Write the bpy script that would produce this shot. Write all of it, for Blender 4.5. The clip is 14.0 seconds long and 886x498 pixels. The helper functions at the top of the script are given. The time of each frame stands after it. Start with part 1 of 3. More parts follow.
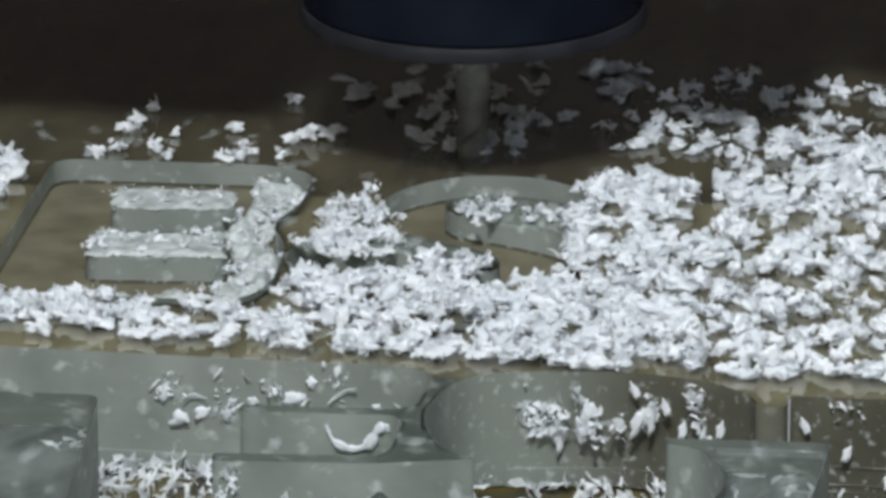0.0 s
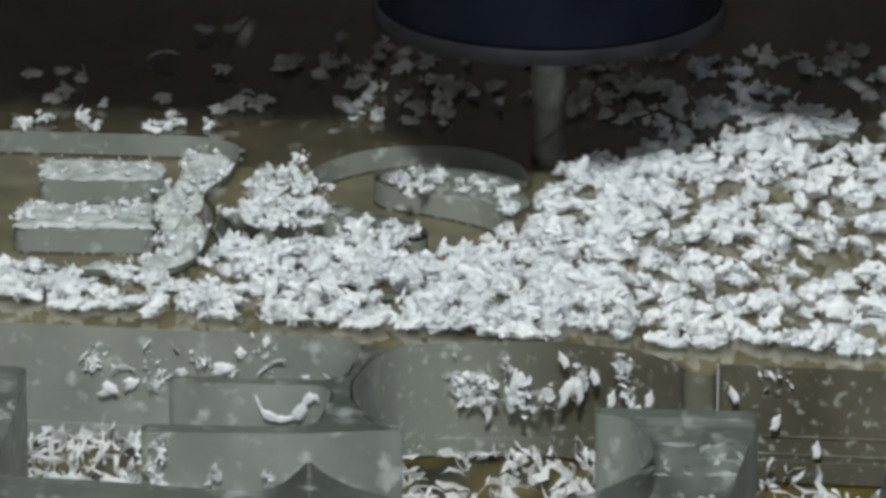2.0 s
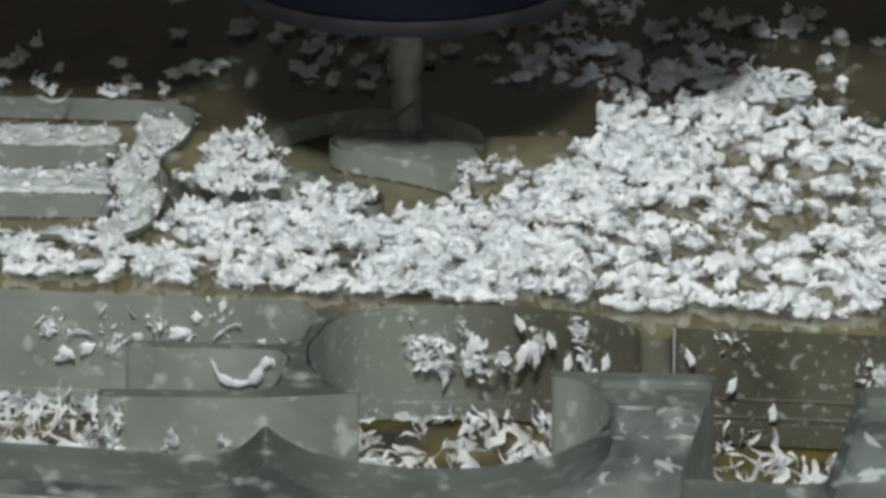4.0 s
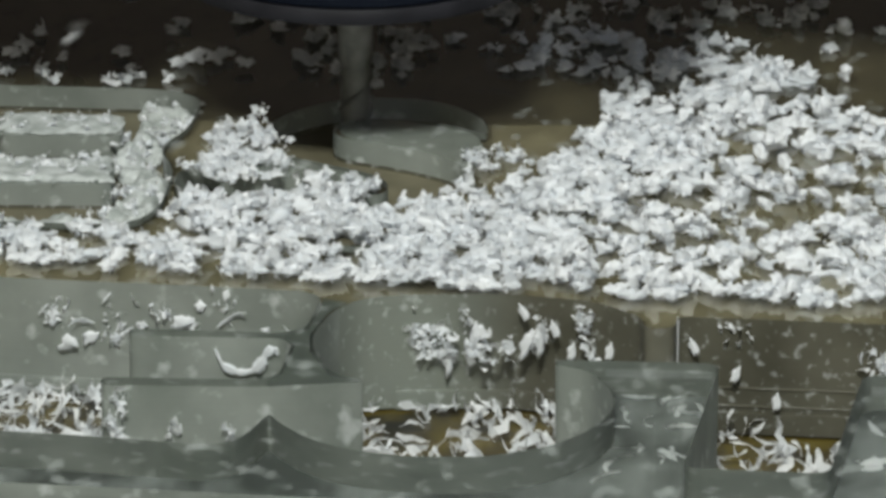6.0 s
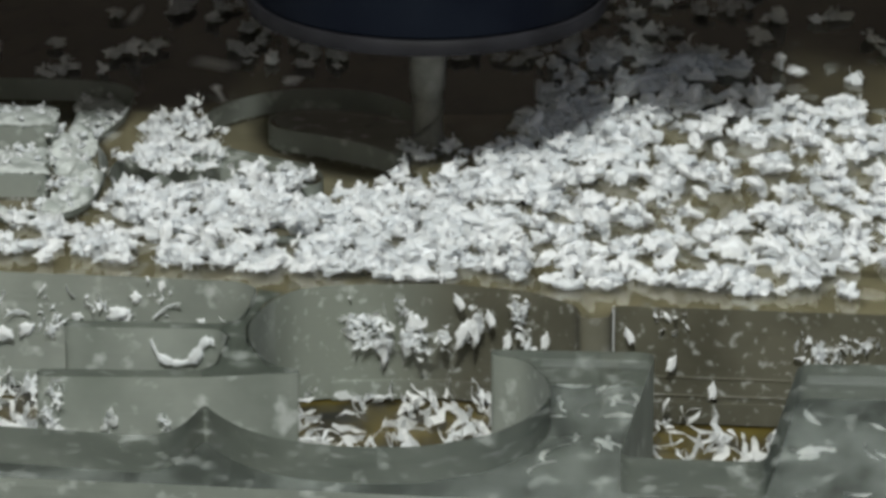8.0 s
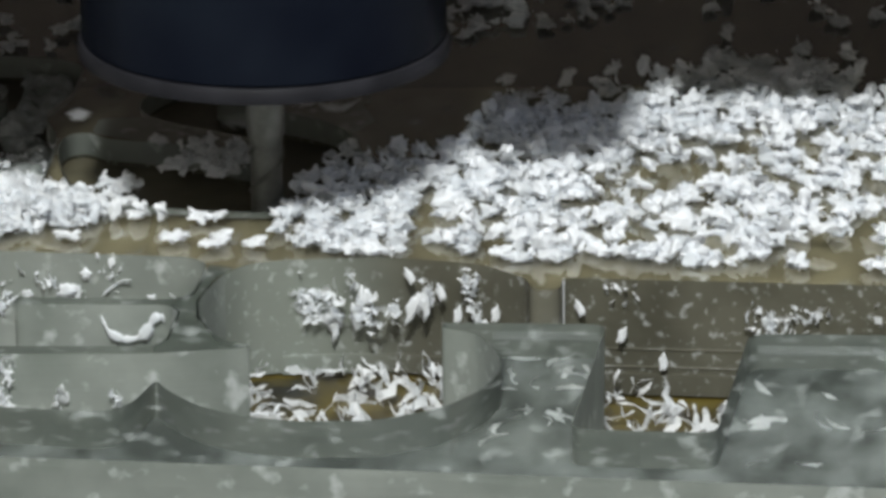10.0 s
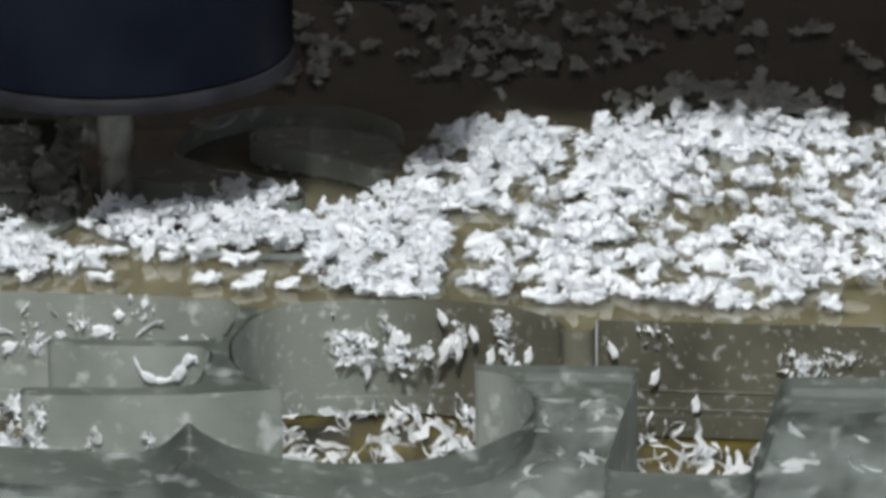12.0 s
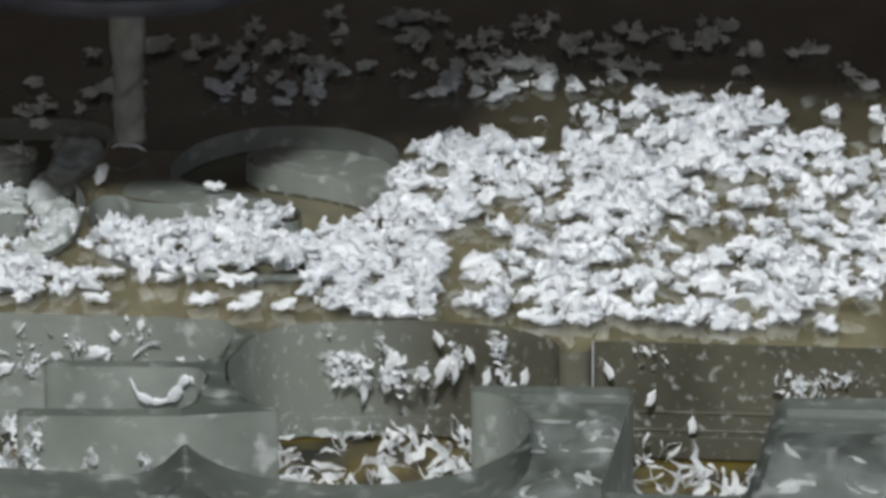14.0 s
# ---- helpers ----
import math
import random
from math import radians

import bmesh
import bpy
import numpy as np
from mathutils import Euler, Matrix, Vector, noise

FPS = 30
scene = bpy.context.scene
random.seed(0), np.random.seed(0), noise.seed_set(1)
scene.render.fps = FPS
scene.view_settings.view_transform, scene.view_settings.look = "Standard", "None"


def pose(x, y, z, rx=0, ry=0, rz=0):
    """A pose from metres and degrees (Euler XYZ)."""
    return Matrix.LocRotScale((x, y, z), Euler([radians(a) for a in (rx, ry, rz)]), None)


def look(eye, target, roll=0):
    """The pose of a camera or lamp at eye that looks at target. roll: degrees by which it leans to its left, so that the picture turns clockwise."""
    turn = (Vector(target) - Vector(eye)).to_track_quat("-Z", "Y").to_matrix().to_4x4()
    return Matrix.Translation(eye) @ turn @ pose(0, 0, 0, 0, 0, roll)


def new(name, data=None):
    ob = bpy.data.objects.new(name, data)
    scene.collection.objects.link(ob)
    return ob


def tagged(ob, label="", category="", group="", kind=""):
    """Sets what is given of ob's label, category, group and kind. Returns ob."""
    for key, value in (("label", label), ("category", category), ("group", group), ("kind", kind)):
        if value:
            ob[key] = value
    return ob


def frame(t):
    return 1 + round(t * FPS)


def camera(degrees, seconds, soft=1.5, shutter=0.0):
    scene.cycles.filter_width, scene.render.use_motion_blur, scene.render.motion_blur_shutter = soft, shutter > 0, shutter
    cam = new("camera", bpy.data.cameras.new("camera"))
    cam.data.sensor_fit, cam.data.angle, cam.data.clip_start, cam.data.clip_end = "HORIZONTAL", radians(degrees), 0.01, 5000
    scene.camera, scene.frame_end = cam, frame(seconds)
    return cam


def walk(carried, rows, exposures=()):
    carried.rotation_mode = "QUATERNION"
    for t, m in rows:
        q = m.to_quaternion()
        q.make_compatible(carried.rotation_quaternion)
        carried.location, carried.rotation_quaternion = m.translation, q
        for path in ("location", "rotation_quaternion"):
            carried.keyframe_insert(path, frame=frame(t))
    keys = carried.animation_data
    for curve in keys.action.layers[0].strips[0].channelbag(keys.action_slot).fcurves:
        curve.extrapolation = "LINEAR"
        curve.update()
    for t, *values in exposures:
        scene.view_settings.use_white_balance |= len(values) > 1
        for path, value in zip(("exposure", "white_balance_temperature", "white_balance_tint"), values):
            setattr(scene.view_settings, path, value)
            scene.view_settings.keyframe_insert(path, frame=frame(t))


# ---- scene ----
cam = camera(8.0, 14.0, soft=3.5, shutter=0.5)
EYE = (0.1442, -0.9536, 0.3321)
TARGETS = (
    (0, -0.02731, 0.00014, 0.01368), (0.5, -0.02371, 0.00075, 0.01357), (1, -0.01967, 0.00098, 0.01217),
    (1.5, -0.01589, 0.00060, 0.00912), (2, -0.01571, 0.00063, 0.00912), (2.5, -0.01465, 0.00093, 0.00948),
    (3, -0.01358, 0.00061, 0.00803), (3.5, -0.01028, 0.00020, 0.00523), (3.7, -0.00840, 0.00003, 0.00387),
    (5.8, -0.00908, -0.00038, 0.00300), (6, -0.00893, -0.00074, 0.00188), (6.5, -0.00671, -0.00076, 0.00079),
    (7, -0.00149, -0.00050, -0.00079), (7.5, 0, 0, 0), (8, 0.00142, 0.00034, 0.00036),
    (8.2, 0.00213, 0.00054, 0.00062), (10.3, 0.00994, 0.00006, -0.00396), (10.5, 0.00962, 0.00038, -0.00293),
    (11, 0.01170, 0.00064, -0.00301), (11.5, 0.00892, 0.00007, -0.00354), (12, 0.00410, 0.00155, 0.00270),
    (12.5, 0.00480, 0.00310, 0.00693), (13, 0.00555, 0.00371, 0.00841), (13.5, 0.00390, 0.00361, 0.00882),
    (14, 0.00458, 0.00271, 0.00590))
walk(cam, [(t, look(EYE, (x, y, z), 0 if t < 9 else -0.4)) for t, x, y, z in TARGETS],
     exposures=((0, 0.20, 6080, 13), (1.5, 0.04, 6250, 11), (3, 0.05, 6350, 10), (7.5, 0.06, 6550, 9), (8.2, 0.08, 6550, 9), (10.3, 0.36, 6330, 13), (11.5, 0.38, 6320, 14), (12.5, 0.26, 6300, 14), (14, 0.15, 6280, 14)))

# ---- light: a cool work lamp in front of the machine and two added lamps ----
world = bpy.data.worlds.new("workshop_air")
world.use_nodes = True
world.node_tree.nodes["Background"].inputs[0].default_value = (1.0, 0.92, 0.9, 1)
world.node_tree.nodes["Background"].inputs[1].default_value = 0.09
scene.world = world


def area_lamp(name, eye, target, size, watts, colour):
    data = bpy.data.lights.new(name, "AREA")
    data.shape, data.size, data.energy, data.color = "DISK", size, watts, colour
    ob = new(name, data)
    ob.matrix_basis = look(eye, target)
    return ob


area_lamp("work_lamp", (0.08, -0.81, 1.09), (0, 0.02, 0), 0.16, 21.0, (0.965, 1.0, 0.945))
# added unseen bluish lamp, tints and brightens the right-hand heap
area_lamp("blue_tint_lamp", (0.42, -0.22, 0.42), (0.08, 0.0, 0), 0.10, 0.35, (0.62, 0.74, 1.0))
# added unseen fill lamp, lifts the shade under the spindle
area_lamp("fill_lamp", (0.0, -1.5, 2.3), (0, -2.1, 0), 1.0, 46, (0.98, 0.98, 0.93))


# ---- materials ----
def material(name):
    mat = bpy.data.materials.new(name)
    mat.use_nodes = True
    return mat, mat.node_tree, mat.node_tree.nodes["Principled BSDF"]


def speckle(tree, scale, dark, light, low=0.35, high=0.65, detail=6.0, stretch=(1, 1, 1)):
    """A noise in object space between two colours."""
    where = tree.nodes.new("ShaderNodeTexCoord")
    cloud = tree.nodes.new("ShaderNodeTexNoise")
    cloud.inputs["Scale"].default_value, cloud.inputs["Detail"].default_value = scale, detail
    ramp = tree.nodes.new("ShaderNodeValToRGB")
    ramp.color_ramp.elements[0].position, ramp.color_ramp.elements[0].color = low, (*dark, 1)
    ramp.color_ramp.elements[1].position, ramp.color_ramp.elements[1].color = high, (*light, 1)
    spread = tree.nodes.new("ShaderNodeMapping")
    spread.inputs["Scale"].default_value = stretch
    tree.links.new(where.outputs["Object"], spread.inputs["Vector"])
    tree.links.new(spread.outputs["Vector"], cloud.inputs["Vector"])
    tree.links.new(cloud.outputs["Fac"], ramp.inputs["Fac"])
    return cloud, ramp


def bumped(tree, bsdf, height, strength, distance):
    bump = tree.nodes.new("ShaderNodeBump")
    bump.inputs["Strength"].default_value, bump.inputs["Distance"].default_value = strength, distance
    tree.links.new(height, bump.inputs["Height"])
    tree.links.new(bump.outputs["Normal"], bsdf.inputs["Normal"])


def rough_paint(name, dark, light, scale, rough, metal=0.0, bump=0.3, stretch=(1, 1, 1)):
    mat, tree, bsdf = material(name)
    cloud, ramp = speckle(tree, scale, dark, light, stretch=stretch)
    tree.links.new(ramp.outputs["Color"], bsdf.inputs["Base Color"])
    bsdf.inputs["Roughness"].default_value, bsdf.inputs["Metallic"].default_value = rough, metal
    bumped(tree, bsdf, cloud.outputs["Fac"], bump, 0.0004)
    return mat


def clear_acrylic():
    mat, tree, bsdf = material("clear_acrylic")
    cloud, ramp = speckle(tree, 60, (0.385, 0.405, 0.375), (0.485, 0.505, 0.475))
    tree.links.new(ramp.outputs["Color"], bsdf.inputs["Base Color"])
    bsdf.inputs["Transmission Weight"].default_value = 1.0
    bsdf.inputs["IOR"].default_value = 1.49
    bsdf.inputs["Roughness"].default_value = 0.06
    smear, patch = speckle(tree, 210, (0, 0, 0), (0.26, 0.26, 0.26), 0.58, 0.70, 9.0, (1, 0.6, 1))
    dust = tree.nodes.new("ShaderNodeBsdfDiffuse")
    dust.inputs["Color"].default_value = (0.42, 0.45, 0.44, 1)
    mix = tree.nodes.new("ShaderNodeMixShader")
    tree.links.new(patch.outputs["Color"], mix.inputs[0])
    tree.links.new(bsdf.outputs[0], mix.inputs[1])
    tree.links.new(dust.outputs[0], mix.inputs[2])
    tree.links.new(mix.outputs[0], tree.nodes["Material Output"].inputs["Surface"])
    return mat


def frosted_acrylic(name, dark, light, dusty, fade=None, fleck=260):
    mat, tree, bsdf = material(name)
    cloud, body = speckle(tree, 70, dark, light)
    smear, patch = speckle(tree, fleck, (0, 0, 0), (dusty, dusty, dusty), 0.57, 0.70, 9.0)
    ramp = tree.nodes.new("ShaderNodeMix")
    ramp.data_type = "RGBA"
    ramp.inputs[7].default_value = (0.72, 0.75, 0.75, 1)
    tree.links.new(patch.outputs["Color"], ramp.inputs[0])
    base = body.outputs["Color"]
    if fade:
        # the edge colour turns from pale to darker brown towards +x
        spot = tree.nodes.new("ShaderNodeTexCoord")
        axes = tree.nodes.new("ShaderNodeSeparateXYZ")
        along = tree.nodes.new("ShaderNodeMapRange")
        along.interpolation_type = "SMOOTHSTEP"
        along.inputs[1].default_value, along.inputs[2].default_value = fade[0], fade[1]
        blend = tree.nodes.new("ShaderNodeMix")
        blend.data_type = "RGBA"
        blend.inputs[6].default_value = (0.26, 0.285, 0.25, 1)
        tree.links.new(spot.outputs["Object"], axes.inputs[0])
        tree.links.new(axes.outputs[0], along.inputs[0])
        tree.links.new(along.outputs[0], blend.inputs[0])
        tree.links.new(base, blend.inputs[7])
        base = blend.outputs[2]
    tree.links.new(base, ramp.inputs[6])
    ramp = ramp.outputs[2]
    where = tree.nodes.new("ShaderNodeTexCoord")
    stretch = tree.nodes.new("ShaderNodeMapping")
    stretch.inputs["Scale"].default_value = (60, 60, 1400)
    lines = tree.nodes.new("ShaderNodeTexNoise")
    lines.inputs["Scale"].default_value = 1.0
    tree.links.new(where.outputs["Object"], stretch.inputs["Vector"])
    tree.links.new(stretch.outputs["Vector"], lines.inputs["Vector"])
    tree.links.new(ramp, bsdf.inputs["Base Color"])
    bsdf.inputs["Roughness"].default_value = 0.45
    bumped(tree, bsdf, lines.outputs["Fac"], 0.25, 0.0003)
    glow = tree.nodes.new("ShaderNodeBsdfTranslucent")
    tree.links.new(ramp, glow.inputs["Color"])
    mix = tree.nodes.new("ShaderNodeMixShader")
    mix.inputs[0].default_value = 0.5
    tree.links.new(bsdf.outputs[0], mix.inputs[1])
    tree.links.new(glow.outputs[0], mix.inputs[2])
    tree.links.new(mix.outputs[0], tree.nodes["Material Output"].inputs["Surface"])
    return mat


def matted_chips():
    mat, tree, bsdf = material("matted_chips")
    cloud, ramp = speckle(tree, 300, (0.34, 0.37, 0.355), (0.64, 0.67, 0.665), 0.36, 0.64, 9.0)
    tree.links.new(ramp.outputs["Color"], bsdf.inputs["Base Color"])
    bsdf.inputs["Roughness"].default_value = 0.6
    bumped(tree, bsdf, cloud.outputs["Fac"], 0.6, 0.0006)
    glow = tree.nodes.new("ShaderNodeBsdfTranslucent")
    tree.links.new(ramp.outputs["Color"], glow.inputs["Color"])
    mix = tree.nodes.new("ShaderNodeMixShader")
    mix.inputs[0].default_value = 0.45
    tree.links.new(bsdf.outputs[0], mix.inputs[1])
    tree.links.new(glow.outputs[0], mix.inputs[2])
    tree.links.new(mix.outputs[0], tree.nodes["Material Output"].inputs["Surface"])
    return mat


def chip_white():
    mat, tree, bsdf = material("acrylic_chips")
    shade = tree.nodes.new("ShaderNodeNewGeometry")
    ramp = tree.nodes.new("ShaderNodeValToRGB")
    ramp.color_ramp.elements[0].color, ramp.color_ramp.elements[1].color = (0.74, 0.765, 0.79, 1), (0.90, 0.91, 0.925, 1)
    tree.links.new(shade.outputs["Random Per Island"], ramp.inputs["Fac"])
    tree.links.new(ramp.outputs["Color"], bsdf.inputs["Base Color"])
    bsdf.inputs["Roughness"].default_value = 0.5
    glow = tree.nodes.new("ShaderNodeBsdfTranslucent")
    tree.links.new(ramp.outputs["Color"], glow.inputs["Color"])
    mix = tree.nodes.new("ShaderNodeMixShader")
    mix.inputs[0].default_value = 0.64
    tree.links.new(bsdf.outputs[0], mix.inputs[1])
    tree.links.new(glow.outputs[0], mix.inputs[2])
    tree.links.new(mix.outputs[0], tree.nodes["Material Output"].inputs["Surface"])
    return mat


CLEAR = clear_acrylic()
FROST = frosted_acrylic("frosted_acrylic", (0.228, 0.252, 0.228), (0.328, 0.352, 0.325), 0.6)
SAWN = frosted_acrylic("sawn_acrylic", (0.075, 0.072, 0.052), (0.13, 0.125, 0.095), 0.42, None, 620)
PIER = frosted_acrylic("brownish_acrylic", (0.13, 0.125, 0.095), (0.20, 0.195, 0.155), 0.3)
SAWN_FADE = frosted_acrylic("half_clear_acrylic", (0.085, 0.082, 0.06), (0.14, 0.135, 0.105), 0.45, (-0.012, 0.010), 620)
PALE = frosted_acrylic("pale_acrylic", (0.30, 0.32, 0.31), (0.42, 0.44, 0.43), 0.6)
RIB = frosted_acrylic("rib_acrylic", (0.115, 0.13, 0.115), (0.16, 0.178, 0.16), 0.25)
CHIP = chip_white()
MATTED = matted_chips()
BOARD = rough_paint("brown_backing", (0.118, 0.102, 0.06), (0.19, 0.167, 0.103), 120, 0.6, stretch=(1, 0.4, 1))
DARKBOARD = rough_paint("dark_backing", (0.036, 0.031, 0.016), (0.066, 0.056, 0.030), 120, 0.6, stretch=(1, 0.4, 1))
POCKET = rough_paint("milled_floor", (0.066, 0.060, 0.037), (0.105, 0.096, 0.062), 150, 0.5)
FILM = rough_paint("grey_film", (0.040, 0.046, 0.042), (0.150, 0.163, 0.158), 130, 0.6, stretch=(1, 0.5, 1))
# golden bed; its near-black tone paints in shade between the shavings
BED = rough_paint("resin_bed", (0.004, 0.003, 0.002), (0.068, 0.052, 0.009), 110, 0.35)
TABLE = rough_paint("grey_table", (0.15, 0.17, 0.15), (0.21, 0.23, 0.205), 60, 0.5)
NAVY = rough_paint("blue_black_paint", (0.003, 0.004, 0.008), (0.006, 0.008, 0.013), 40, 0.4)
NAVY.node_tree.nodes["Principled BSDF"].inputs["Specular IOR Level"].default_value = 0.05
BLACK = rough_paint("black_steel", (0.008, 0.008, 0.010), (0.014, 0.014, 0.017), 120, 0.5)
BLACK.node_tree.nodes["Principled BSDF"].inputs["Specular IOR Level"].default_value = 0.14
STEEL = rough_paint("carbide_steel", (0.13, 0.13, 0.12), (0.22, 0.22, 0.205), 300, 0.4, 0.6)
WALLPAINT = rough_paint("workshop_wall", (0.68, 0.66, 0.62), (0.76, 0.74, 0.70), 4, 0.8)
# brown tone chosen for what the clear sheet reflects
DARKPAINT = rough_paint("reflection_brown_wall", (0.125, 0.102, 0.090), (0.15, 0.126, 0.112), 4, 0.8)
CONCRETE = rough_paint("workshop_concrete", (0.16, 0.16, 0.155), (0.25, 0.25, 0.24), 6, 0.8)


# ---- mesh helpers (plans in millimetres) ----
def part(name, bm, mat, parent=None, label=""):
    mesh = bpy.data.meshes.new(name)
    bm.to_mesh(mesh)
    bm.free()
    mesh.materials.append(mat)
    mesh.set_sharp_from_angle(angle=radians(38))
    ob = new(name, mesh)
    if parent:
        ob.parent = parent
    return tagged(ob, label)


def rounded(loop, radius, steps=5):
    """A closed outline with its corners rounded by quadratic arcs."""
    out = []
    for i, p in enumerate(loop):
        p, a, b = Vector(p), Vector(loop[i - 1]), Vector(loop[(i + 1) % len(loop)])
        r = min(radius, (a - p).length * 0.45, (b - p).length * 0.45)
        s, e = p + (a - p).normalized() * r, p + (b - p).normalized() * r
        for k in range(steps + 1):
            f = k / steps
            out.append(tuple(s * (1 - f) ** 2 + p * 2 * f * (1 - f) + e * f * f))
    return out


def smooth(line, steps=6):
    """Catmull-Rom through the points of an open line."""
    out, n = [], len(line)
    for i in range(n - 1):
        p0, p1, p2, p3 = (Vector(line[max(0, min(n - 1, j))]) for j in (i - 1, i, i + 1, i + 2))
        for k in range(steps):
            f = k / steps
            out.append(0.5 * (2 * p1 + (p2 - p0) * f + (2 * p0 - 5 * p1 + 4 * p2 - p3) * f * f + (3 * p1 - p0 - 3 * p2 + p3) * f ** 3))
    return out + [Vector(line[-1])]


def filled(loops):
    """A flat bmesh in metres at z = 0 of an outline and the holes in it."""
    curve = bpy.data.curves.new("outline", "CURVE")
    curve.dimensions, curve.fill_mode = "2D", "BOTH"
    for loop in loops:
        spline = curve.splines.new("POLY")
        spline.points.add(len(loop) - 1)
        for point, (x, y) in zip(spline.points, loop):
            point.co = (x / 1000, y / 1000, 0, 1)
        spline.use_cyclic_u = True
    ob = bpy.data.objects.new("outline", curve)
    scene.collection.objects.link(ob)
    mesh = bpy.data.meshes.new_from_object(ob.evaluated_get(bpy.context.evaluated_depsgraph_get()))
    bpy.data.objects.remove(ob)
    bpy.data.curves.remove(curve)
    bm = bmesh.new()
    bm.from_mesh(mesh)
    bpy.data.meshes.remove(mesh)
    for face in bm.faces:
        if face.normal.z < 0:
            face.normal_flip()
    return bm


def walls(loops, top, bottom):
    """Upright walls along closed outlines, z in millimetres."""
    bm = bmesh.new()
    for loop in loops:
        up = [bm.verts.new((x / 1000, y / 1000, top / 1000)) for x, y in loop]
        low = [bm.verts.new((x / 1000, y / 1000, bottom / 1000)) for x, y in loop]
        for i in range(len(loop)):
            j = (i + 1) % len(loop)
            bm.faces.new((up[i], up[j], low[j], low[i])).smooth = True
    return bm


def wall_run(line, top, bottom):
    """Upright wall along an open line, z in millimetres."""
    bm = bmesh.new()
    up = [bm.verts.new((x / 1000, y / 1000, top / 1000)) for x, y in line]
    low = [bm.verts.new((x / 1000, y / 1000, bottom / 1000)) for x, y in line]
    for i in range(len(line) - 1):
        bm.faces.new((up[i], up[i + 1], low[i + 1], low[i])).smooth = True
    return bm


def closed(line, steps=4):
    """A closed outline that runs smoothly through its points."""
    n = len(line)
    looped = [line[(i - 2) % n] for i in range(n + 5)]
    return [tuple(p) for p in smooth(looped, steps)[2 * steps:(n + 2) * steps]]


def at_height(bm, z):
    bmesh.ops.translate(bm, vec=(0, 0, z / 1000), verts=bm.verts)
    return bm


def box(x0, x1, y0, y1, z0, z1, bevel=0.0):
    bm = bmesh.new()
    bmesh.ops.create_cube(bm, size=1)
    for v in bm.verts:
        v.co = Vector(((x0 + x1) / 2 + v.co.x * (x1 - x0), (y0 + y1) / 2 + v.co.y * (y1 - y0), (z0 + z1) / 2 + v.co.z * (z1 - z0)))
    if bevel:
        bmesh.ops.bevel(bm, geom=bm.edges[:], offset=bevel, segments=2, affect="EDGES")
    return bm


def lathe(profile, turns=64):
    """A solid of revolution about z from (radius, height) in millimetres."""
    bm = bmesh.new()
    rings = []
    for r, z in profile:
        rings.append([bm.verts.new((r / 1000 * math.cos(6.28319 * k / turns), r / 1000 * math.sin(6.28319 * k / turns), z / 1000)) for k in range(turns)])
    for a, b in zip(rings, rings[1:]):
        for k in range(turns):
            bm.faces.new((a[k], a[(k + 1) % turns], b[(k + 1) % turns], b[k])).smooth = True
    for ring in (rings[0], rings[-1]):
        bm.faces.new(ring)
    bmesh.ops.recalc_face_normals(bm, faces=bm.faces)
    return bm


# ---- the unseen workshop round the machine; its wall tones shape bounce and reflections ----
def workshop():
    tagged(part("floor", box(-2.5, 2.5, -2.6, 2.4, -1.0, -0.9), CONCRETE), "grey concrete workshop floor", "floor", kind="structure")
    tagged(part("ceiling", box(-2.5, 2.5, -2.6, 2.4, 2.4, 2.5), WALLPAINT), "plain painted workshop ceiling", "ceiling", kind="structure")
    for name, b in (("wall_west", (-2.6, -2.5, -2.6, 2.4)), ("wall_east", (2.5, 2.6, -2.6, 2.4)), ("wall_north", (-2.6, 2.6, 2.4, 2.5)), ("wall_south", (-2.6, 2.6, -2.7, -2.6))):
        tagged(part(name, box(*b, -1.0, 2.5), DARKPAINT if name == "wall_north" else WALLPAINT), "unseen brown wall that tints the sheet's reflections" if name == "wall_north" else "plain pale painted workshop wall", "wall", kind="structure")


THICK, DEEP = 19.0, 4.5
# the S-shaped pocket: far edge, lower tongue, lower bowl, upper tongue
S_EDGE = [(-12.2, 65.7), (-14.2, 74.0), (-19.9, 80.2), (-26.8, 83.0), (-35.2, 82.6), (-42.0, 79.0), (-47.3, 72.3), (-50.0, 64.0), (-50.2, 56.8),
          (-48.4, 52.4), (-43.6, 48.8), (-34.5, 44.4), (-27.7, 41.0), (-24.2, 36.2), (-24.4, 31.2), (-28.2, 31.0), (-33.2, 34.0), (-39.6, 37.0),
          (-46.9, 37.8), (-52.5, 38.6), (-56.4, 41.2), (-59.4, 39.4), (-59.7, 33.0), (-57.5, 24.0), (-53.5, 13.6), (-47.8, 7.6), (-40.0, 5.0), (-31.2, 3.9),
          (-22.0, 4.1), (-15.2, 6.6), (-10.4, 12.6), (-7.8, 23.5), (-8.8, 35.3), (-12.4, 45.6), (-16.3, 51.0), (-22.7, 54.9), (-29.0, 57.5),
          (-35.8, 60.0), (-38.4, 64.2), (-37.4, 68.7), (-33.0, 71.3), (-25.4, 71.4), (-18.2, 69.4)]
TONGUE_UP = [(-14.0, 66.0), (-19.0, 69.0), (-25.4, 70.8), (-32.8, 70.7), (-36.8, 68.3), (-37.6, 64.4), (-35.4, 60.6), (-29.0, 58.2), (-22.7, 55.6), (-16.0, 51.8), (-12.4, 46.6), (-9.4, 54.0)]
